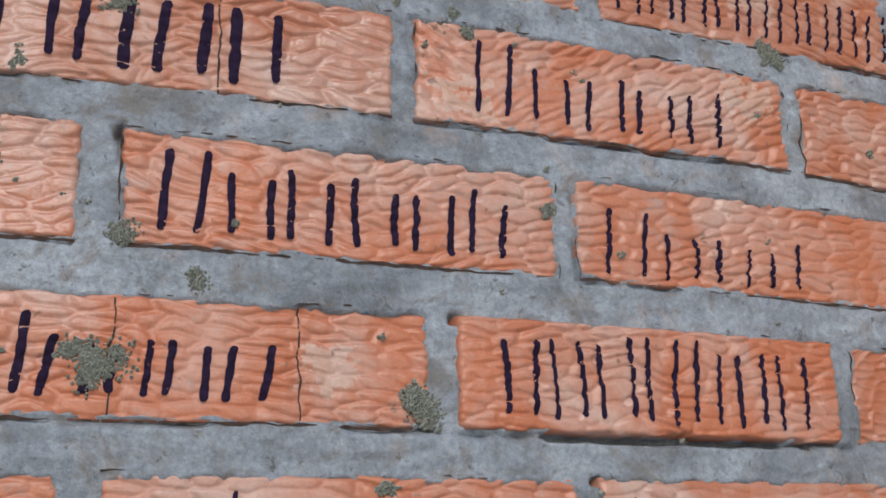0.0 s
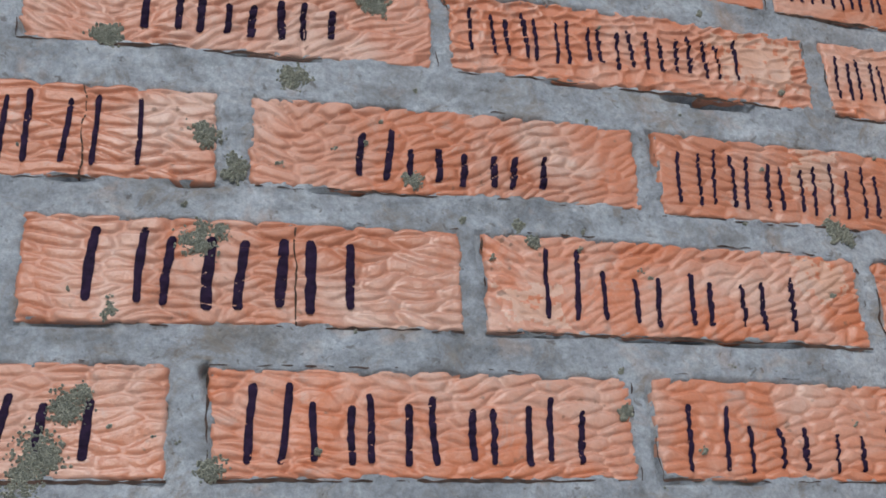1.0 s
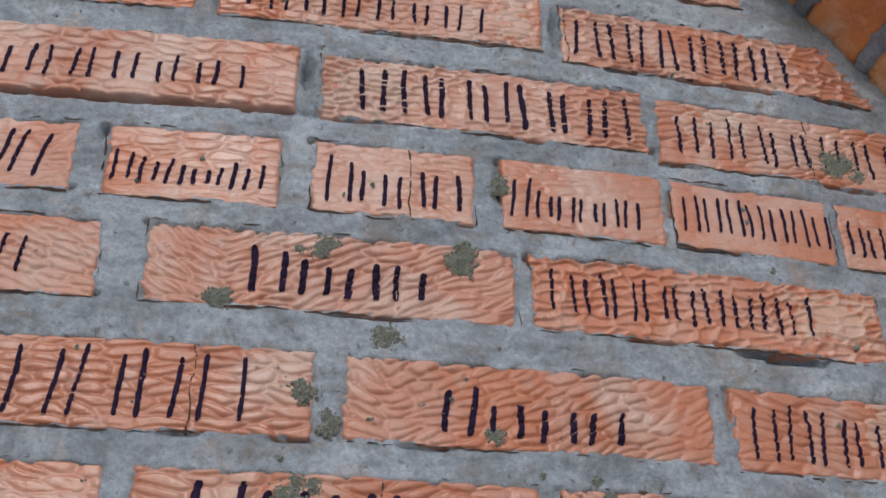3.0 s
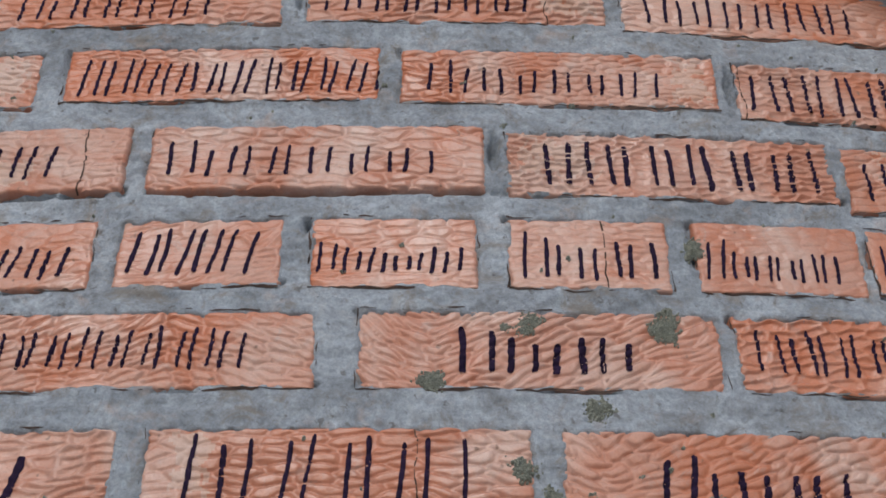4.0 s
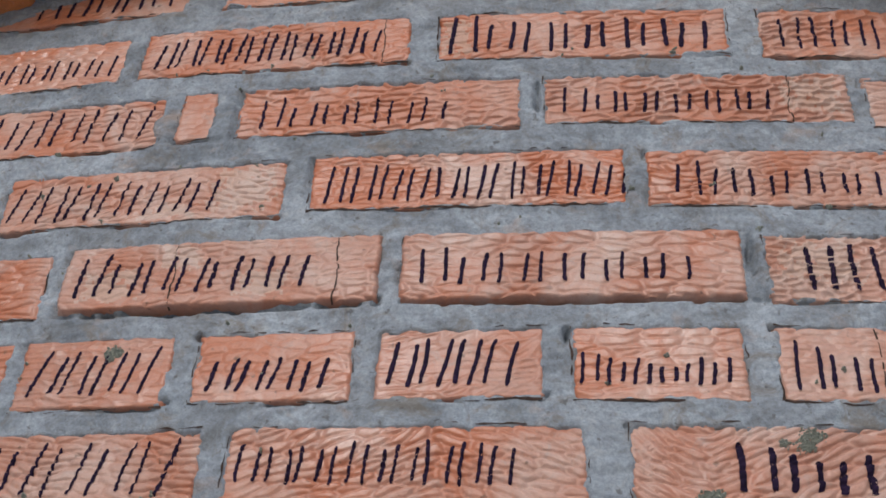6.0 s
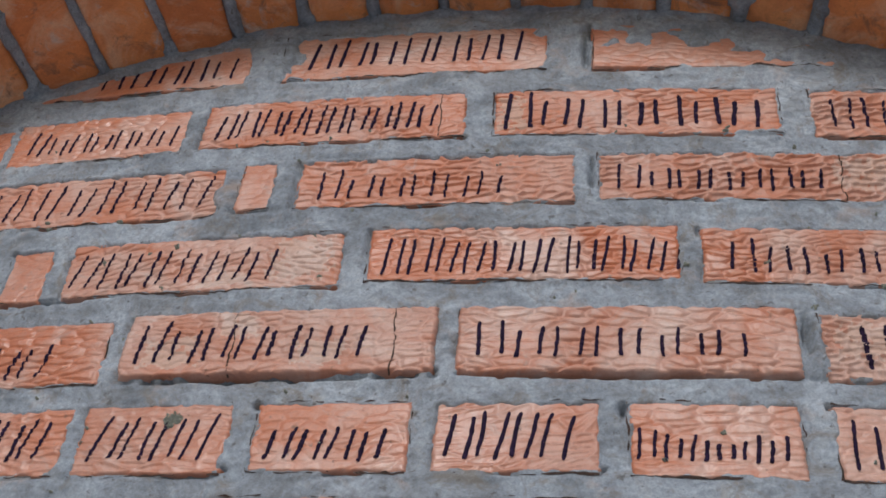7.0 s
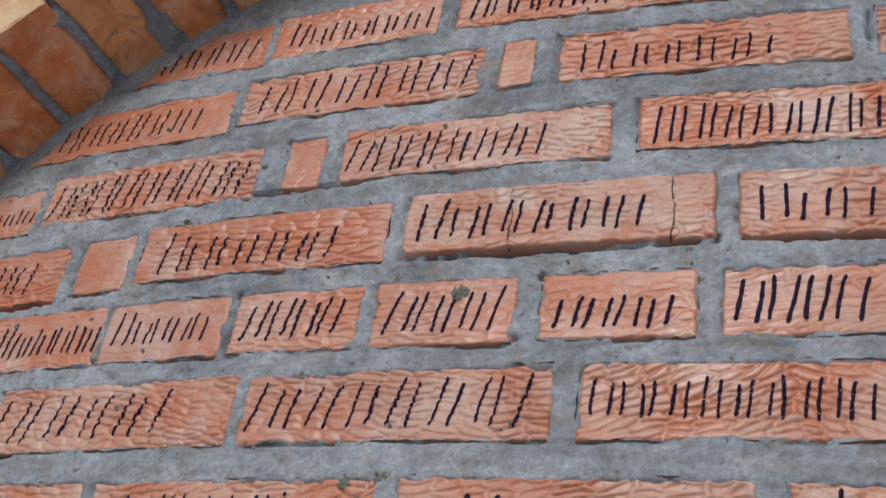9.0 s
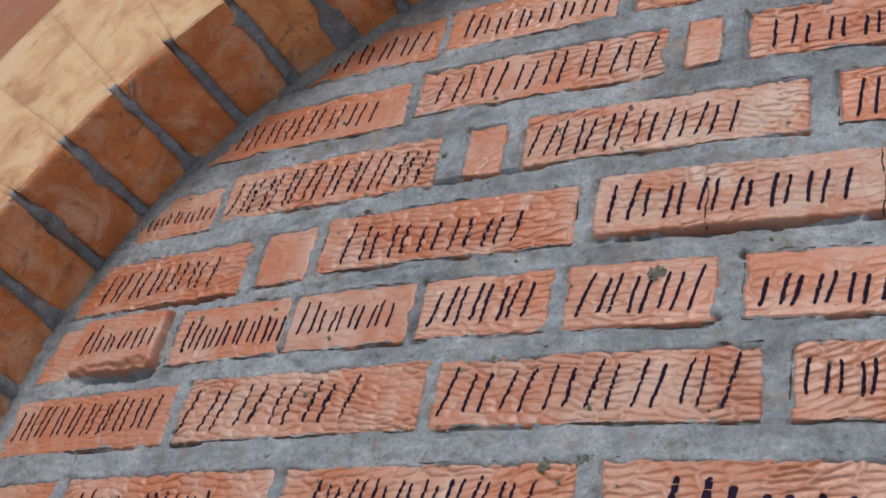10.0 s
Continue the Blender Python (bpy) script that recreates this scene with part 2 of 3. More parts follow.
def outer_wall():
    a, b = ARCH_A + 0.5 * RING, ARCH_B + 0.5 * RING
    inner = ARCH_S - a * np.cos(np.linspace(0, math.pi, 61))
    cols = np.concatenate([np.linspace(-2.6, ARCH_S - a, 16)[:-1], inner, np.linspace(ARCH_S + a, 2.7, 16)[1:]])
    hole = np.where(np.abs(cols - ARCH_S) < a - 1e-6, SPRING + b * np.sqrt(np.clip(1 - ((cols - ARCH_S) / a) ** 2, 0, 1)), SPRING)
    vs, fs = [], []
    top = 2.4
    for lo, hi, keep in ((hole, np.full(len(cols), top), lambda i: True),
                         (np.full(len(cols), -Z0 - 0.05), np.full(len(cols), SPRING), lambda i: abs(0.5 * (cols[i] + cols[i + 1]) - ARCH_S) > a)):
        start, n = len(vs), 14
        for i in range(len(cols)):
            for j in range(n):
                q = j / (n - 1)
                vs.append(W(cols[i], lo[i] + (hi[i] - lo[i]) * q, 0.114))
        for i in range(len(cols) - 1):
            if keep(i):
                for j in range(n - 1):
                    p = start + i * n + j
                    fs.append((p, p + n, p + n + 1, p + 1))
    ob = mesh_object("wall_outer", vs, fs, M_OUTER)
    mod = ob.modifiers.new("thickness", "SOLIDIFY")
    mod.thickness, mod.offset = 0.3, -1
    return tagged(ob, "curved dark brick wall around the arched niche", "wall", kind="structure")


outer_wall()


def wall_core():
    """The masonry behind the niche, a thick curved slab."""
    ss, hs = np.linspace(-0.95, 1.05, 41), np.array([-Z0 - 0.02, 0.0, 1.20])
    S, H = np.meshgrid(ss, hs)
    ob = mesh_object("wall_core", W(S, H, -0.035), grid_faces(len(ss), len(hs)), M_OUTER)
    mod = ob.modifiers.new("thickness", "SOLIDIFY")
    mod.thickness, mod.offset = 0.16, -1
    return tagged(ob, "thick brick masonry behind the niche", "wall", kind="structure")


wall_core()

# ---- back of the niche: mortar bed ----
SMEARS = [(0.29, 1.075, 0.10, 0.030), (0.20, 1.095, 0.10, 0.020), (0.36, 1.04, 0.05, 0.02), (-0.13, 1.06, 0.030, 0.05), (0.155, 1.06, 0.024, 0.04),
          (-0.145, 0.87, 0.010, 0.03), (-0.09, 0.87, 0.012, 0.03), (0.0, 1.105, 0.25, 0.012)]


def mortar_out(s, h):
    out = 0.0008 + 0.0015 * vnoise(s * 30, h * 70, 5) + 0.0014 * vnoise(s * 75, h * 170, 6) + 0.0007 * vnoise(s * 230, h * 300, 11) + 0.0010 * vnoise(s * 11, h * 14, 7)
    smear = np.zeros(np.shape(s))
    for cs, ch, rs, rh in SMEARS:
        d = ((s - cs) / rs) ** 2 + ((h - ch) / rh) ** 2
        smear = smear + np.exp(-d) * (1.0 + 1.1 * vnoise(s * 40, h * 55, 8) + 0.5 * vnoise(s * 130, h * 130, 12))
    smear = np.clip(1.5 * smear - 0.3, 0, 1)
    return out + 0.0032 * smear, smear


NICHE = tagged(new("wall_niche", bpy.data.meshes.new("wall_niche")), "grey mortar joints of a rustic brick niche wall", "wall", kind="structure")
ROW = []                       # the course of every brick laid
LAID = []                      # l, r, bottom, top of every brick laid

# ---- the bricks of the niche ----
COURSE = {0: (0.079, 0.141), 1: (0.1645, 0.2261), 2: (0.2517, 0.3138), 3: (0.3373, 0.4009), 4: (0.4217, 0.4831), 5: (0.5107, 0.5716),
          6: (0.5913, 0.6515), 7: (0.6761, 0.7386), 8: (0.7644, 0.8230), 9: (0.8520, 0.9102), 10: (0.9327, 0.9929), 11: (1.0220, 1.0860)}
BOW = {7: 0.022, 8: 0.026, 9: 0.030, 10: 0.02, 11: 0.0}
# how fired each brick of a course is, in the order laid: 0 pale pink, 1 deep orange
FIRED = {0: (0.5, 0.6, 0.6), 1: (0.5, 0.75, 0.8, 0.6), 2: (0.45, 0.75, 0.65), 3: (0.5, 0.5, 0.7, 0.6), 4: (0.5, 0.6, 0.55, 0.5, 0.4, 0.6, 0.5),
         5: (0.5, 0.5, 0.4, 0.6, 0.15, 0.6, 0.55), 6: (0.5, 0.55, 0.5, 0.45, 0.5, 0.35, 0.55, 0.2, 0.6, 0.6, 0.35, 0.35, 0.5),
         7: (0.65, 0.6, 0.75, 0.35, 0.3, 0.2, 0.5), 8: (0.6, 0.65, 0.6, 0.55, 0.95, 0.65, 0.5), 9: (0.6, 0.7, 0.5, 0.7, 0.5, 0.65),
         10: (0.7, 0.75, 0.85, 0.75, 0.6), 11: (0.75, 0.65, 0.7)}
count = 0


def brick(course, l, r, n=0, x0=0.1, x1=0.9, y0=0.15, y1=0.85, w=3.0, slant=0.12, proud=0.0, rough=1.0, cracks=(), chips=(), blooms=(), lift=0.0, fold=None, label=""):
    """One moulded brick from l to r, with its marker strokes as plain upright bars and its cracks."""
    global count
    count += 1
    seed = 100 + count * 7
    rng = random.Random(seed)
    zb, zt = COURSE[course]
    lift += -BOW.get(course, 0.0) * ((l + r) / 2 - 0.1) ** 2
    zb, zt = zb + lift + rng.uniform(-0.001, 0.001), zt + lift + rng.uniform(-0.001, 0.001)
    fired = FIRED[course][sum(1 for c in ROW if c == course)]
    ROW.append(course)
    LAID.append((l, r, zb, zt))
    amp = 0.0022 * rough
    lam = rng.uniform(0.0060, 0.0076)
    long = rng.uniform(2.6, 3.8) * lam
    lean = rng.uniform(-0.16, 0.16)
    bend = rng.uniform(0.5, 1.1)
    ridged = rng.choice((0.0, 0.0, 0.0, 1.0)) if fold is None else 0.0
    proud = proud + rng.uniform(-0.0004, 0.0010)
    wide, high = r - l, zt - zb

    def relief(u, v):
        turn = fold[1] * np.abs(u - fold[0] * wide) if fold else lean * u
        q = v + turn + 0.0055 * bend * vnoise(u / 0.034, v / 0.030, seed + 1) + 0.0018 * vnoise(u / 0.013, v / 0.016, seed + 4)
        p = u + 0.006 * vnoise(u / 0.030, v / 0.018, seed)
        f1, f2, above = scales(p / long, q / lam, seed + 2)
        seam = np.clip((f2 - f1) / 0.42, 0, 1)
        mound = 1.1 * seam * (2 - seam) - 0.72 + 0.30 * above
        crest = 1.3 * (1 - seam) ** 1.8 - 0.4 + 0.22 * above
        worn = np.clip(1.0 + 0.7 * vnoise(u / 0.045, v / 0.030, seed + 3), 0.45, 1.4)
        return amp * worn * (mound * (1 - ridged) + crest * ridged) + 0.0006 * vnoise(u / 0.04, v / 0.025, seed + 5) + 0.00025 * vnoise(u / 0.004, v / 0.004, seed + 6)

    def left_at(h):
        return np.maximum(l + 0.0008 * vnoise(h / 0.015, 0.3, seed + 4) + 0.0006 * vnoise(h / 0.005, 0.3, seed + 24), ARCH_S - arch_half(h, 0.016) + 0.002 * vnoise(h / 0.01, 0.1, seed))

    def right_at(h):
        return np.minimum(r + 0.0008 * vnoise(h / 0.015, 0.7, seed + 5) + 0.0006 * vnoise(h / 0.005, 0.7, seed + 25), ARCH_S + arch_half(h, 0.016) + 0.002 * vnoise(h / 0.01, 0.2, seed))

    nu, nv = max(18, int(wide / 0.0018)), 68
    q, p = np.meshgrid(np.linspace(0, 1, nu), np.linspace(0, 1, nv))
    pu = l + wide * q
    bot = zb + 0.0008 * vnoise(pu / 0.03, 0.5, seed + 6) + 0.0006 * vnoise(pu / 0.006, 0.5, seed + 26)
    topz = zt + 0.0008 * vnoise(pu / 0.03, 1.5, seed + 7) + 0.0006 * vnoise(pu / 0.006, 1.5, seed + 27)
    H = bot + (topz - bot) * p
    S = left_at(H) + np.maximum(right_at(H) - left_at(H), 0.0015) * q

    def edge_drop(S, H):
        e = np.minimum(np.minimum(S - left_at(H), right_at(H) - S), np.minimum(H - zb, zt - H))
        e = e + 0.0009 * vnoise(S / 0.011, H / 0.011, seed + 8) + 0.0005 * vnoise(S / 0.004, H / 0.004, seed + 9)
        return -0.0030 * np.clip(1 - e / 0.0020, 0, 1.5) ** 2

    broken = [(l + fx * wide, zb + fy * high, rs, rh) for fx, fy, rs, rh in chips]
    for _ in range(rng.choice((1, 2, 3))):
        if rng.random() < 0.7:
            broken.append((rng.uniform(l, r), rng.choice((zb, zt)), rng.uniform(0.003, 0.009), rng.uniform(0.001, 0.0030)))
        else:
            broken.append((rng.choice((l, r)), rng.choice((zb, zt)), rng.uniform(0.002, 0.005), rng.uniform(0.002, 0.006)))

    def surface(S, H):
        out = proud + relief(S - l, H - zb) + edge_drop(S, H)
        for cs, ch, rs, rh in broken:
            q = np.hypot((S - cs) / rs, (H - ch) / rh) + 0.3 * vnoise(S / 0.005, H / 0.005, seed + 20)
            out = out - 0.0036 * np.clip((1.1 - q) / 0.4, 0, 1)
        return out

    face = W(S, H, surface(S, H)).reshape(-1, 3)
    rim = [i for i in range(nu)] + [j * nu + nu - 1 for j in range(1, nv)] + [(nv - 1) * nu + i for i in range(nu - 2, -1, -1)] + [j * nu for j in range(nv - 2, 0, -1)]
    back = W(S.ravel()[rim], H.ravel()[rim], -0.02)
    faces = grid_faces(nu, nv)
    k = nu * nv
    m = len(rim)
    faces += [(rim[i], k + i, k + (i + 1) % m, rim[(i + 1) % m]) for i in range(m)]
    slots = None
    if blooms:
        mask = np.zeros(S.shape, bool)
        for f0, f1, g0, g1 in blooms:
            qa = ((S - l) / wide - (f0 + f1) / 2) / ((f1 - f0) / 2)
            qb = ((H - zb) / high - (g0 + g1) / 2) / ((g1 - g0) / 2)
            mask |= 1.0 - np.maximum(np.abs(qa), np.abs(qb)) ** 3 + 0.5 * vnoise(S / 0.008, H / 0.006, seed + 40) + 0.5 * vnoise(S / 0.003, H / 0.003, seed + 41) > 0.45
        slots = [int(v) for v in mask[:-1, :-1].ravel()] + [0] * m
    ob = mesh_object("brick", np.concatenate([face, back]), faces, [M_BRICK, M_BLOOM], NICHE, label, slots=slots)
    ob.color = (fired, fired, fired, 1.0)

    # plain bars in place of the marker writing
    if n:
        vs, fs = [], []
        steps = 26
        pitch = (x1 - x0) * wide / n
        small = 0.16 if slant in (0.1, 0.12, 0.05, 0.15) and n < 8 else 0.0
        for a in range(n):
            for b in range(2):
                cx = l + x0 * wide + pitch * (a + (0.14 if b == 0 else 0.74)) + rng.uniform(-0.05, 0.05) * pitch
                lo = zb + high * (y0 + rng.uniform(-0.03, 0.04))
                hi = zb + high * (y1 + rng.uniform(-0.10, 0.03) - (small if a else 0.0))
                sl = slant + rng.uniform(-0.07, 0.07)
                ww = 0.001 * (w if w > 3.9 else w * 0.92) * rng.uniform(0.43, 0.54)
                t = np.linspace(0, 1, steps)
                Hc = lo + (hi - lo) * t
                Sc = cx + (Hc - (lo + hi) / 2) * sl + rng.uniform(-0.0009, 0.0009) * (4 * (t - 0.5) ** 2) + 0.0004 * vnoise(t * 5, a + b * 0.5, seed + 9)
                hw = ww * (1 + 0.18 * vnoise(t * 9, a * 3 + b, seed + 10)) * np.clip(np.minimum(t, 1 - t) * 14 + 0.55, 0, 1)
                start = len(vs)
                for side in (-1, -0.33, 0.33, 1):
                    Ss = Sc + side * hw
                    vs.extend(W(Ss, Hc, np.maximum(surface(Ss, Hc), -0.004) + (0.0009 if abs(side) < 1 else 0.0005)).tolist())
                for c in range(3):
                    o = start + c * steps
                    fs += [(o + i, o + steps + i, o + steps + i + 1, o + i + 1) for i in range(steps - 1)]
        mesh_object("marker_strokes", vs, fs, M_INK, ob, "dark violet marker strokes")
    for f in cracks:
        steps = 26
        t = np.linspace(-0.01, 1.01, steps)
        Hc = zb + high * t
        Sc = l + f * wide + 0.0022 * vnoise(t * 4, f, seed + 11) + 0.0008 * vnoise(t * 14, f, seed + 12)
        hw = 0.0005 * (1 + 0.6 * vnoise(t * 8, f, seed + 13))
        vs = np.concatenate([W(Sc - hw, Hc, surface(Sc, Hc) + 0.0004), W(Sc + hw, Hc, surface(Sc, Hc) + 0.0004)])
        mesh_object("crack", vs, [(i, steps + i, steps + i + 1, i + 1) for i in range(steps - 1)], M_CRACK_AND_SHADE, ob, "thin dark crack")
    # shade in the edge seams, painted as thin dark strips, mostly underneath
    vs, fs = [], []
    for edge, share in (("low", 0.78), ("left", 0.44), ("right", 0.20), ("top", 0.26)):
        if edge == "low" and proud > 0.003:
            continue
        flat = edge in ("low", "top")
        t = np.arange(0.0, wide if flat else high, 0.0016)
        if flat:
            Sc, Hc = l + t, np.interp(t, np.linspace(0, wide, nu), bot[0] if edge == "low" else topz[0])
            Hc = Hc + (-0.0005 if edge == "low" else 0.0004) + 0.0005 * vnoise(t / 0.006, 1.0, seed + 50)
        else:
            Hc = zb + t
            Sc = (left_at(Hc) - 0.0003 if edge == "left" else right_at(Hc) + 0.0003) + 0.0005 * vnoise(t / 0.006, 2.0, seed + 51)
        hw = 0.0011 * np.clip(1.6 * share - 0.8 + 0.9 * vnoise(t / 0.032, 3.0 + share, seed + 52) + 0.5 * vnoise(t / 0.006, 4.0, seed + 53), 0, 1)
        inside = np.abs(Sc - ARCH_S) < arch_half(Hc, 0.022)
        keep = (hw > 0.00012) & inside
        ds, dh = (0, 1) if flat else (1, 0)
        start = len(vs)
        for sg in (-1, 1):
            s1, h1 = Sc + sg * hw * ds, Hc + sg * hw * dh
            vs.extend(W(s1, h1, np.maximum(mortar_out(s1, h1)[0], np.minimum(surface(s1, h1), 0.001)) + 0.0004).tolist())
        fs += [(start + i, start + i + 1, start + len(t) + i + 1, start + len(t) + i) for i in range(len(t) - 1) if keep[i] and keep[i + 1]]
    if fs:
        mesh_object("open_seam", vs, fs, M_CRACK_AND_SHADE, ob, "dark strip painted as shade in the seam of brick and mortar")
    return ob


brick(0, 0.080, 0.330)
brick(0, 0.348, 0.598, 6, 0.15, 0.85)
brick(0, 0.611, 0.868, 6, 0.06, 0.85)
brick(1, 0.000, 0.247)
brick(1, 0.263, 0.513, 5, 0.10, 0.68, 0.18, 0.80, 4.5, cracks=(0.35, 0.72), blooms=((0.72, 0.84, 0.22, 0.70),))
brick(1, 0.528, 0.783, 7, 0.09, 0.92, 0.12, 0.88, 3.6, 0.0, proud=0.004)
brick(1, 0.797, 0.900)
brick(2, 0.080, 0.330, 5, 0.05, 0.88, 0.18, 0.90, 4.6)
brick(2, 0.350, 0.592, 6, 0.07, 0.90, 0.14, 0.90, 4.2, 0.05, fold=(0.5, -0.2))
brick(2, 0.605, 0.855, 4, 0.07, 0.68, 0.10, 0.72, 3.4, 0.1)
brick(3, -0.015, 0.234)
brick(3, 0.248, 0.494, 4, 0.13, 0.78, 0.14, 0.87, 5.6, 0.08, cracks=(0.6,))
brick(3, 0.507, 0.767, 5, 0.13, 0.83, 0.12, 0.85, 3.6, 0.05, blooms=((0.02, 0.2, 0.05, 0.5), (0.80, 0.98, 0.45, 0.95)), fold=(0.14, -0.45), rough=1.2)
brick(3, 0.779, 0.900)
brick(4, -0.800, -0.670, rough=0.5)
brick(4, -0.659, -0.429, 7, 0.10, 0.75, 0.20, 0.85, 2.7, 0.15, rough=1.1)
brick(4, -0.420, -0.175, 9, 0.12, 0.87, 0.15, 0.80, 2.7, 0.2, rough=1.1)
brick(4, -0.160, 0.085, 4, 0.18, 0.78, 0.12, 0.84, 5.2, 0.15)
brick(4, 0.103, 0.352, 5, 0.10, 0.86, 0.12, 0.90, 3.6, 0.08, cracks=(0.7,), blooms=((0.06, 0.18, 0.2, 0.95),))
brick(4, 0.370, 0.617, 4, 0.24, 0.76, 0.14, 0.70, 4.3, 0.1, rough=1.25, fold=(0.12, -0.40))
brick(4, 0.630, 0.885, 9, 0.04, 0.95, 0.15, 0.80, 3.0, 0.1, blooms=((0.38, 0.55, 0.4, 0.98),))
brick(5, -0.785, -0.563, 9, 0.10, 0.93, 0.28, 0.85, 2.4, 0.15, rough=0.55)
brick(5, -0.552, -0.311, 5, 0.03, 0.76, 0.18, 0.85, 2.8, 0.25, rough=1.1)
brick(5, -0.303, -0.054, 7, 0.03, 0.95, 0.20, 0.86, 2.9, 0.22, rough=1.1)
brick(5, -0.036, 0.209, 9, 0.03, 0.82, 0.28, 0.78, 3.0, 0.1, fold=(0.60, 0.30))
brick(5, 0.236, 0.486, 4, 0.27, 0.77, 0.20, 0.80, 4.6, 0.05, chips=((1.0, 0.0, 0.012, 0.016), (1.0, 1.0, 0.010, 0.012), (0.0, 0.0, 0.008, 0.012)), fold=(0.22, -0.42), rough=1.25)
brick(5, 0.495, 0.761, 9, 0.05, 0.80, 0.26, 0.80, 3.1, 0.0, chips=((0.9, 0.0, 0.030, 0.020), (0.5, 0.0, 0.02, 0.005)), label="brick with a broken lower corner", blooms=((0.70, 0.98, 0.2, 0.95),))
brick(5, 0.776, 0.890, 5, 0.05, 0.92, 0.25, 0.80, 2.9, 0.0)
brick(6, -0.775, -0.720, rough=0.4, label="narrow blank cut brick")
brick(6, -0.714, -0.604, 5, 0.12, 0.97, 0.30, 0.82, 2.5, 0.15, proud=0.011, rough=0.4, label="short brick standing proud of the wall", chips=((0.5, 0.0, 0.05, 0.006), (0.8, 0.0, 0.03, 0.008)))
brick(6, -0.594, -0.466, 7, 0.10, 1.00, 0.25, 0.85, 2.8, 0.1, rough=0.45)
brick(6, -0.463, -0.340, 5, 0.10, 0.88, 0.30, 0.88, 2.6, 0.15, rough=0.4)
brick(6, -0.333, -0.218, 4, 0.10, 0.90, 0.22, 0.85, 3.2, 0.2, rough=0.5)
brick(6, -0.207, -0.089, 4, 0.12, 0.92, 0.20, 0.82, 3.0, 0.25, rough=0.5)
brick(6, -0.071, 0.045, 4, 0.10, 0.88, 0.15, 0.62, 3.6, 0.2, rough=0.5)
brick(6, 0.061, 0.181, 4, 0.08, 0.85, 0.18, 0.84, 3.6, 0.18, rough=0.45)
brick(6, 0.200, 0.320, 6, 0.04, 0.93, 0.22, 0.70, 3.3, 0.12, rough=0.6)
brick(6, 0.341, 0.458, 4, 0.07, 0.95, 0.16, 0.82, 3.6, 0.05, rough=0.6, cracks=(0.6,))
brick(6, 0.477, 0.601, 6, 0.06, 0.86, 0.20, 0.72, 3.0, 0.05, rough=0.5)
brick(6, 0.607, 0.737, 7, 0.05, 1.00, 0.25, 0.80, 2.8, 0.0, rough=0.4)
brick(6, 0.743, 0.875, 7, 0.05, 0.97, 0.22, 0.72, 2.8, 0.0, rough=0.4)
brick(7, -0.790, -0.534, 6, 0.28, 0.86, 0.22, 0.80, 2.6, 0.2, rough=0.6)
brick(7, -0.521, -0.463, rough=0.4, label="small blank cut brick")
brick(7, -0.452, -0.208, 6, 0.10, 0.83, 0.15, 0.82, 2.9, 0.15)
brick(7, -0.192, 0.058, 7, 0.05, 0.80, 0.20, 0.88, 3.3, 0.15, proud=0.0034, cracks=(0.36, 0.87), blooms=((0.05, 0.25, 0.1, 0.6), (0.3, 0.45, 0.5, 0.95), (0.55, 0.72, 0.1, 0.5)))
brick(7, 0.074, 0.327, 7, 0.05, 0.87, 0.22, 0.80, 3.4, 0.05, proud=0.0034)
brick(7, 0.343, 0.596, 7, 0.10, 0.97, 0.18, 0.85, 4.0, -0.02, blooms=((0.03, 0.28, 0.25, 0.95),))
brick(7, 0.603, 0.860, 7, 0.05, 0.80, 0.18, 0.80, 3.0, 0.0, cracks=(0.5,), blooms=((0.10, 0.30, 0.45, 1.0),))
brick(8, -0.760, -0.601, 6, 0.35, 0.98, 0.30, 0.78, 2.1, 0.15, rough=0.5)
brick(8, -0.594, -0.352, 9, 0.04, 0.97, 0.14, 0.86, 2.7, 0.2)
brick(8, -0.326, -0.286, rough=0.4, label="small blank cut brick")
brick(8, -0.269, -0.026, 7, 0.03, 0.78, 0.15, 0.78, 2.7, 0.2, blooms=((0.72, 0.97, 0.1, 0.95), (0.5, 0.7, 0.05, 0.35)), fold=(0.7, 0.3))
brick(8, -0.006, 0.246, 11, 0.05, 1.02, 0.15, 0.78, 3.1, 0.12)
brick(8, 0.262, 0.517, 7, 0.08, 0.83, 0.18, 0.78, 3.1, 0.05, blooms=((0.84, 0.97, 0.05, 0.95),))
brick(8, 0.531, 0.810, 7, 0.04, 0.72, 0.14, 0.86, 3.6, 0.0, cracks=(0.02,))
brick(9, -0.680, -0.402, 7, 0.25, 0.88, 0.20, 0.78, 2.3, 0.2, rough=0.6)
brick(9, -0.394, -0.147, 7, 0.08, 0.97, 0.20, 0.86, 2.7, 0.18)
brick(9, -0.133, -0.099, rough=0.3, cracks=(0.03,), label="small blank cut brick")
brick(9, -0.079, 0.164, 6, 0.07, 0.76, 0.18, 0.80, 2.9, 0.1)
brick(9, 0.182, 0.433, 7, 0.06, 0.76, 0.22, 0.82, 3.2, 0.05, cracks=(0.8,), blooms=((0.76, 0.97, 0.2, 0.95),))
brick(9, 0.445, 0.700, 7, 0.08, 0.80, 0.18, 0.78, 3.2, 0.0)
brick(10, -0.620, -0.383, 5, 0.40, 0.95, 0.24, 0.72, 2.6, 0.2, rough=0.5)
brick(10, -0.377, -0.199, 7, 0.10, 0.97, 0.22, 0.80, 2.8, 0.15, rough=0.6)
brick(10, -0.183, 0.066, 10, 0.06, 0.90, 0.20, 0.80, 3.2, 0.12, cracks=(0.9,))
brick(10, 0.090, 0.342, 7, 0.03, 0.95, 0.16, 0.95, 4.2, 0.05, blooms=((0.0, 0.12, 0.05, 0.9),))
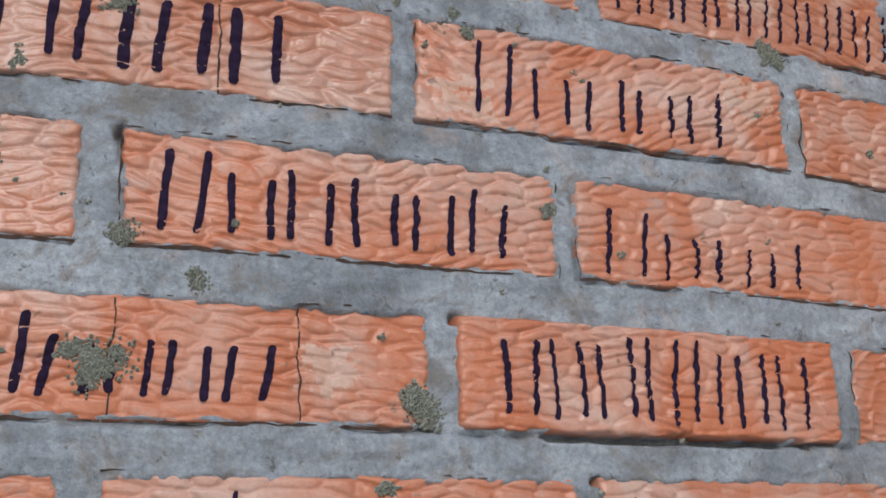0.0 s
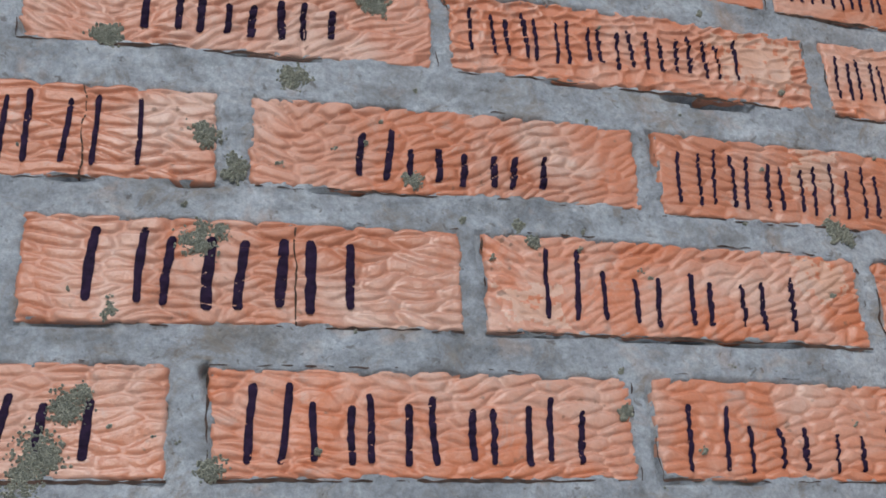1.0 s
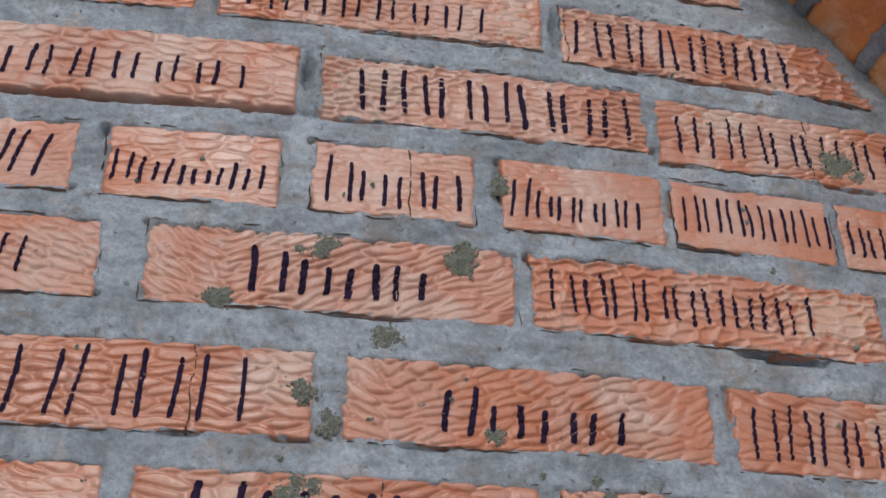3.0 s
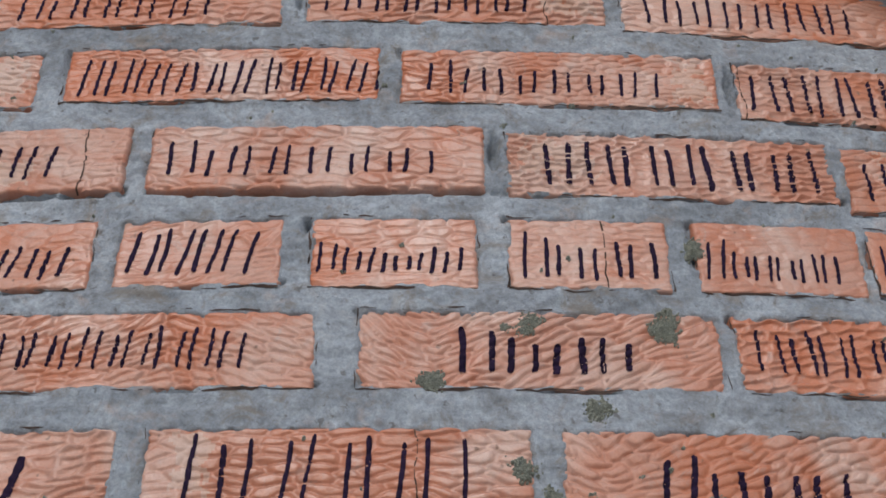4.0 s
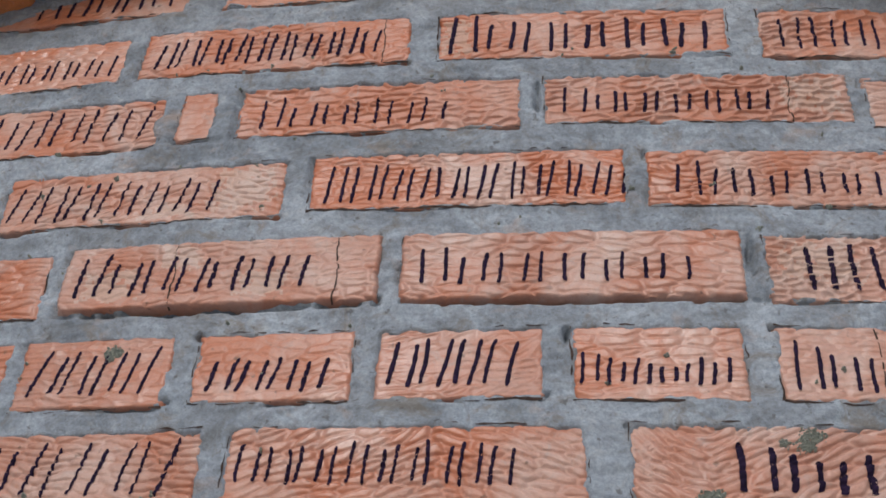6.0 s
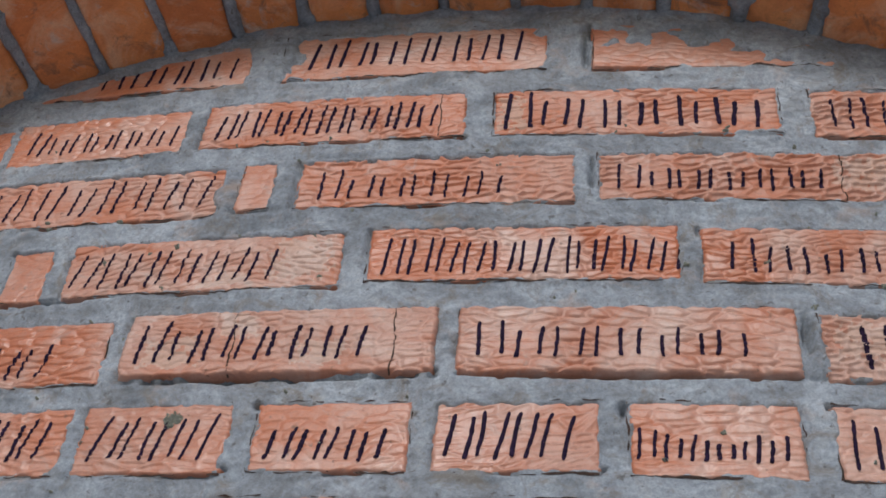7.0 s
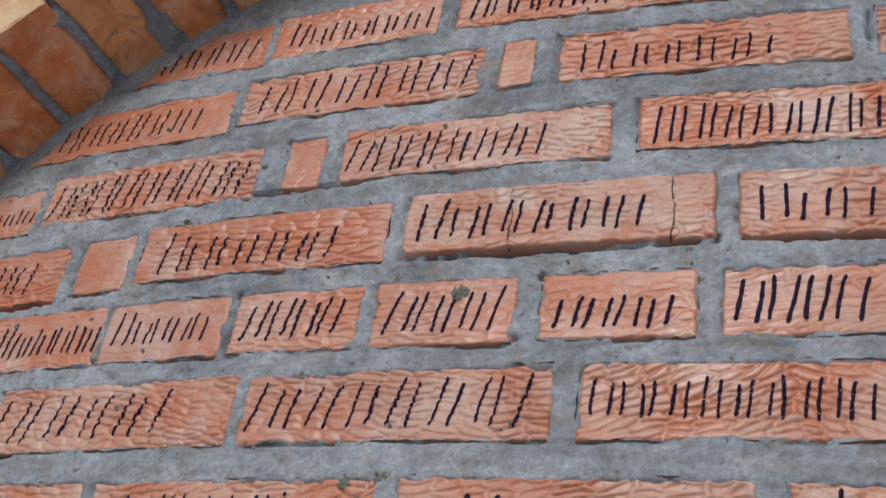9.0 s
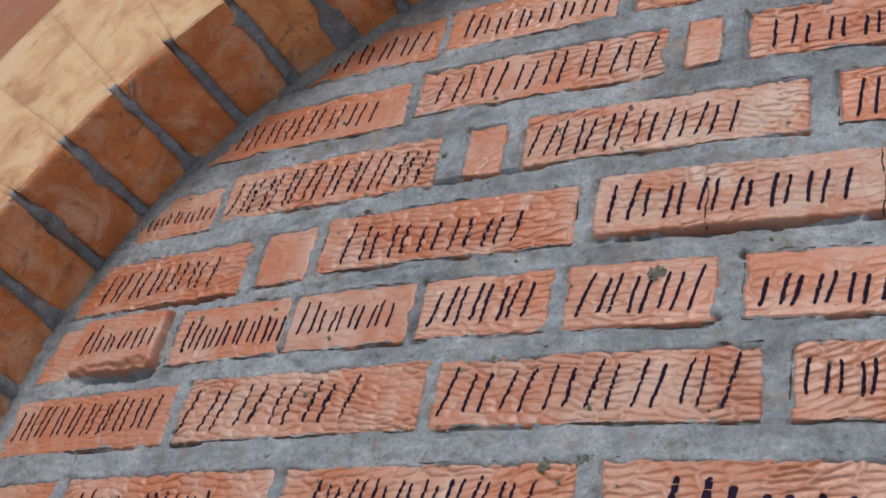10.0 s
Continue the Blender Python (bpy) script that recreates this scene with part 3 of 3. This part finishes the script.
brick(10, 0.368, 0.620, 7, 0.06, 0.80, 0.18, 0.80, 3.0, 0.0)
brick(11, -0.420, -0.152, 5, 0.42, 0.96, 0.16, 0.80, 3.4, 0.1, rough=0.3)
brick(11, -0.119, 0.138, 7, 0.10, 0.92, 0.25, 0.88, 3.9, 0.08, rough=0.4)
brick(11, 0.178, 0.400, rough=0.4, cracks=(0.005,), label="blank brick half smeared with mortar")


# deep gaps where mortar is missing: s, h, half-width, half-height
VOIDS = [(-0.655, 0.5865, 0.054, 0.0060), (-0.20, 0.8490, 0.040, 0.0035), (-0.60, 0.6640, 0.060, 0.0035), (0.68, 0.5080, 0.032, 0.0040), (0.655, 0.1625, 0.115, 0.0028),
         (-0.07, 0.6735, 0.115, 0.0028), (0.20, 0.6745, 0.115, 0.0026), (0.5265, 0.790, 0.0032, 0.020), (0.1725, 1.052, 0.0030, 0.022), (0.1770, 0.885, 0.0028, 0.016),
         (0.3482, 0.3105, 0.0026, 0.0050), (0.1960, 0.6440, 0.0030, 0.0060), (0.3340, 0.7200, 0.0035, 0.018), (-0.30, 0.7600, 0.060, 0.0030), (0.42, 0.9300, 0.050, 0.0028)]


def niche_back():
    """The mortar bed: close to flush in the joints, deep behind the bricks."""
    ss = np.arange(-0.86, 0.961, 0.0026)
    hs = np.concatenate([np.linspace(-Z0 - 0.02, 0.02, 12), np.arange(0.024, 1.16, 0.0018)])
    S, H = np.meshgrid(ss, hs)
    depth, pits, k, rng = np.full(S.shape, -1.0), np.zeros(S.shape), 0, random.Random(9)
    for l, r, zb, zt in LAID:
        i0, i1 = np.searchsorted(ss, (l - 0.016, r + 0.016))
        j0, j1 = np.searchsorted(hs, (zb - 0.010, zt + 0.010))
        a, b = S[j0:j1, i0:i1], H[j0:j1, i0:i1]
        e = np.minimum(np.minimum(a - l, r - a), np.minimum(b - zb, zt - b))
        depth[j0:j1, i0:i1] = np.maximum(depth[j0:j1, i0:i1], e)
        k += 1
        low = np.clip(1 - np.abs(b - zb + 0.0008) / 0.0022, 0, 1) * ((a > l) & (a < r)) * np.clip(-0.2 + 2.6 * vnoise(a * 26, k, 71), 0, 1)
        end = np.clip(1 - np.abs(a - l + 0.0010) / 0.0028, 0, 1) * ((b > zb) & (b < zt)) * np.clip(-0.5 + 2.2 * vnoise(b * 40, k, 72), 0, 1)
        pits[j0:j1, i0:i1] = np.maximum(pits[j0:j1, i0:i1], np.maximum(low, end))
        for ps, ph, pr in ((l - 0.001, zt - 0.002, 0.0030), (r + 0.001, zb + 0.003, 0.0024)):
            if rng.random() < (0.30 if 0.58 < zb < 0.70 else 0.05):
                q = np.hypot(a - ps, b - ph) / pr + 0.5 * vnoise(a * 180, b * 180, 73)
                pits[j0:j1, i0:i1] = np.maximum(pits[j0:j1, i0:i1], 1.5 * np.clip(1.2 - q, 0, 1))
    for cs, ch, rs, rh in VOIDS:
        q = np.hypot((S - cs) / rs, (H - ch) / rh) + 0.35 * vnoise(S * 120, H * 120, 74)
        pits = np.maximum(pits, 1.6 * np.clip((1.15 - q) / 0.5, 0, 1))
    edge = ARCH_S - arch_half(H, 0.020)
    depth = np.minimum(depth, np.minimum(S - edge, 2 * ARCH_S - edge - S))
    lap = 0.0012 + 0.0011 * vnoise(S * 70, H * 70, 9) + 0.0016 * vnoise(S * 210, H * 210, 10) + 0.007 * np.clip(vnoise(S * 22, H * 30, 13) - 0.62, 0, 1)
    q = np.clip((depth - lap) / 0.0035, 0, 1)
    out, smear = mortar_out(S, H)
    out = out - 0.0075 * q * q * (3 - 2 * q) * (1 - smear) - 0.009 * pits
    me = NICHE.data
    me.from_pydata(W(S, H, out).reshape(-1, 3).tolist(), [], grid_faces(len(ss), len(hs)))
    me.materials.append(M_MORTAR)
    me.polygons.foreach_set("use_smooth", [True] * len(me.polygons))
    me.update()


niche_back()


# ---- brick arch and jambs ----
def arch_path(step=0.002):
    """Points and outward normals along the opening's edge, from the foot of one jamb over the crown to the other."""
    up = np.arange(-Z0, SPRING, step)
    th = np.linspace(math.pi, 0, 1400)
    sx = np.concatenate([np.full(len(up), ARCH_S - ARCH_A), ARCH_S + ARCH_A * np.cos(th), np.full(len(up), ARCH_S + ARCH_A)])
    hx = np.concatenate([up, SPRING + ARCH_B * np.sin(th), up[::-1]])
    d = np.concatenate([[0], np.cumsum(np.hypot(np.diff(sx), np.diff(hx)))])
    return sx, hx, d


AS, AH, AD = arch_path()
TOTAL = AD[-1]


def on_arch(d):
    s, h = np.interp(d, AD, AS), np.interp(d, AD, AH)
    e = 0.012
    ts, th = np.interp(d + e, AD, AS) - np.interp(d - e, AD, AS), np.interp(d + e, AD, AH) - np.interp(d - e, AD, AH)
    k = np.hypot(ts, th)
    return s, h, -th / k, ts / k


def arch_mortar():
    dd = np.arange(0.02, TOTAL - 0.02, 0.003)
    gap = np.min(np.abs(dd[:, None] - np.array([c for c, _ in STONES])[None, :]) - np.array([w for _, w in STONES])[None, :] / 2, axis=1)
    rows = [(-0.0012, o) for o in np.linspace(-0.03, 0.117, 22)] + [(0.002, 0.1205), (0.05, 0.1212), (0.10, 0.1212), (0.15, 0.1212), (0.20, 0.1212), (RING, 0.1212), (RING, 0.05)]
    vs = []
    s, h, ns, nh = on_arch(dd)
    for i, (off, out) in enumerate(rows):
        o = off + 0.0022 * vnoise(dd * 40, i * 0.4, 61) + 0.0012 * vnoise(dd * 130, i * 0.9, 62)
        if i < 23:
            lap = 0.0018 * vnoise(dd * 60, i * 0.5, 64) + 0.022 * np.clip(vnoise(dd * 24, i * 0.22, 65) - 0.40, 0, 1) + 0.0012 * vnoise(dd * 150, i * 1.1, 66)
            o = o + 0.012 * np.clip((out - 0.100) / 0.010, 0, 1) + 0.011 * np.clip((0.0005 - lap - gap) / 0.004, 0, 1)
        vs.append(W(s + ns * o, h + nh * o, out + 0.0006 * vnoise(dd * 60, i * 1.7, 63) * (i > 21) ))
    vs = np.concatenate(vs)
    f = grid_faces(len(dd), len(rows))
    slots = [1 if (k // (len(dd) - 1)) > 21 else 0 for k in range(len(f))]
    ob = mesh_object("brick_arch", vs, f, [M_MORTAR, M_PAINT], slots=slots)
    return tagged(ob, "brick arch with orange soffit and pale washed front face", "arch", kind="structure")


STONES = []                    # middle and width of every brick along the arch
place_d = 2.129 - 0.0700 * 3
while place_d > 1.16:
    place_d -= 0.084
while place_d < TOTAL - 1.10:
    in_arch = 1.90 < place_d < TOTAL - 1.96
    STONES.append((place_d + (0.035 if in_arch else 0.042), 0.0605 if in_arch else 0.073))
    place_d += (0.0700 if place_d < TOTAL / 2 else 0.0716) if in_arch else 0.084
ARCH = arch_mortar()


def voussoir(d, width, seed):
    """One brick of the arch: soffit and pale front, slightly uneven."""
    rng = random.Random(seed)
    twist = rng.uniform(-0.02, 0.02)
    sink = rng.uniform(-0.002, 0.003)
    na, nr, no = 9, 8, 14
    vs, fs, sl = [], [], []

    def sheet(a, b, fn, slot):
        start = len(vs)
        A, B = np.meshgrid(a, b)
        vs.extend(fn(A, B).reshape(-1, 3).tolist())
        g = grid_faces(len(a), len(b), start)
        fs.extend(g)
        sl.extend([slot] * len(g))

    def place(t, off, out):
        s, h, ns, nh = on_arch(d + t * width + twist * (out - 0.06))
        return W(s + ns * off, h + nh * off, out)

    t = np.array([-0.5, -0.47, -0.40, -0.2, 0, 0.2, 0.40, 0.47, 0.5])
    round_t = np.array([0.004, 0.0015, 0.0, 0, 0, 0, 0.0, 0.0015, 0.004])
    o = np.concatenate([np.linspace(-0.03, 0.115, no - 3), [0.118, 0.1205, 0.1225]])
    wob = lambda T, O: 0.0016 * vnoise(T * 3 + seed, O * 40, seed) + 0.0005 * vnoise(T * 9, O * 120, seed + 1)
    top = lambda T: np.interp(T, t, round_t)
    soffit = lambda T, O: place(T * (1 + 0.05 * vnoise(O * 30, T * 0 + seed, seed + 2)), sink + wob(T, O) + top(T) + 0.0030 * np.clip((O - 0.1160) / 0.0065, 0, 1) ** 2, O)
    sheet(t, o, soffit, 0)
    r = np.array([0.002, 0.006, 0.012, 0.06, 0.12, 0.18, 0.265, 0.275])
    sheet(t, r, lambda T, R: place(T, R, 0.1232 + sink * 0.3 - top(T) * 0.35 - 0.002 * np.clip(1 - (R - 0.002) / 0.004, 0, 1) + 0.0006 * vnoise(T * 4, R * 40, seed + 3)), 1)
    for sgn in (-0.5, 0.5):
        sheet(np.array([0.004, 0.12, 0.25]) + sink, np.array([-0.03, 0.05, 0.1185]), lambda R, O: place(np.full_like(R, sgn), R, O), 0)
    return mesh_object("brick", vs, fs, [M_SOFFIT, M_PAINT], ARCH, slots=sl)


for k, (middle, width) in enumerate(STONES):
    voussoir(middle, width, 500 + k)


# ---- lichen on bricks and mortar ----
PATCHES = [(0.342, 0.390, 0.013), (0.396, 0.498, 0.006), (0.288, 0.515, 0.008), (0.449, 0.556, 0.011), (0.344, 0.457, 0.009),
           (0.362, 0.432, 0.008), (0.466, 0.430, 0.006), (0.758, 0.420, 0.009), (0.529, 0.405, 0.005), (0.540, 0.397, 0.005),
           (0.353, 0.258, 0.008), (0.268, 0.259, 0.018), (0.586, 0.290, 0.006), (0.282, 0.291, 0.012), (0.296, 0.342, 0.004),
           (0.342, 0.194, 0.013), (0.511, 0.182, 0.015), (0.544, 0.194, 0.008), (0.390, 0.235, 0.007),
           (0.487, 0.135, 0.006), (0.354, 0.562, 0.010), (0.447, 0.559, 0.011), (0.288, 0.517, 0.007), (0.396, 0.496, 0.008),
           (0.472, 0.628, 0.009), (0.759, 0.685, 0.014), (-0.134, 0.637, 0.007), (-0.201, 0.480, 0.006), (-0.133, 0.637, 0.005),
           (-0.173, 0.484, 0.008)]


RINGS = np.linspace(0, 2 * math.pi, 7, endpoint=False)


def grains(rng, s, h, r, n, lobes):
    """A tuft of many small crusty grains round one place."""
    vs, fs = [], []
    for _ in range(n):
        ls, lh, lr = rng.choice(lobes)
        S0, H0 = s + ls + rng.gauss(0, 0.55) * lr, h + lh + rng.gauss(0, 0.55) * lr
        if abs(S0 - ARCH_S) > arch_half(H0, 0.02):
            continue
        g = rng.uniform(0.0005, 0.0012)
        base, start = rng.uniform(0.0009, 0.0020), len(vs)
        for q, up in ((1.0, -0.0020), (0.8, 0.0003), (0.35, 0.0005)):
            vs.extend(W(S0 + g * q * np.cos(RINGS), H0 + g * q * np.sin(RINGS), base + up * (0.6 + g * 500)).tolist())
        for j in (0, 7):
            fs += [(start + j + a, start + j + 7 + a, start + j + 7 + (a + 1) % 7, start + j + (a + 1) % 7) for a in range(7)]
        fs.append(tuple(start + 14 + a for a in range(7)))
    return vs, fs


def lichen_patch(rng, s, h, r):
    lobes = [(rng.gauss(0, 0.40) * r, rng.gauss(0, 0.38) * r, rng.uniform(0.25, 0.6) * r) for _ in range(7)]
    vs, fs = grains(rng, s, h, r, int(700 * (r / 0.012) ** 1.7) + 8, lobes)
    base = np.array(vs).mean(0)
    ob = mesh_object("lichen_patch", np.array(vs) - base, fs, M_LICHEN)
    ob.location = base
    size = "large" if r > 0.0115 else "small" if r < 0.007 else "middling"
    return tagged(ob, size + " crusty grey-green lichen patch on the brick wall", "lichen", "lichen patches on the wall")


def lichen_specks(rng):
    vs, fs = [], []
    for _ in range(230):
        r = rng.choice((0.0012, 0.0016, 0.002, 0.003))
        v, f = grains(rng, rng.uniform(-0.72, 0.86), rng.uniform(0.1, 0.95), r, rng.choice((3, 5, 8, 14)), [(0, 0, r * 0.7)])
        fs += [tuple(i + len(vs) for i in q) for q in f]
        vs += v
    return tagged(mesh_object("lichen_specks", vs, fs, M_LICHEN), "scattered grey-green lichen specks", "lichen", kind="stuff")


GROWTH = random.Random(77)
for s, h, r in PATCHES:
    lichen_patch(GROWTH, s, h, r)
lichen_specks(GROWTH)
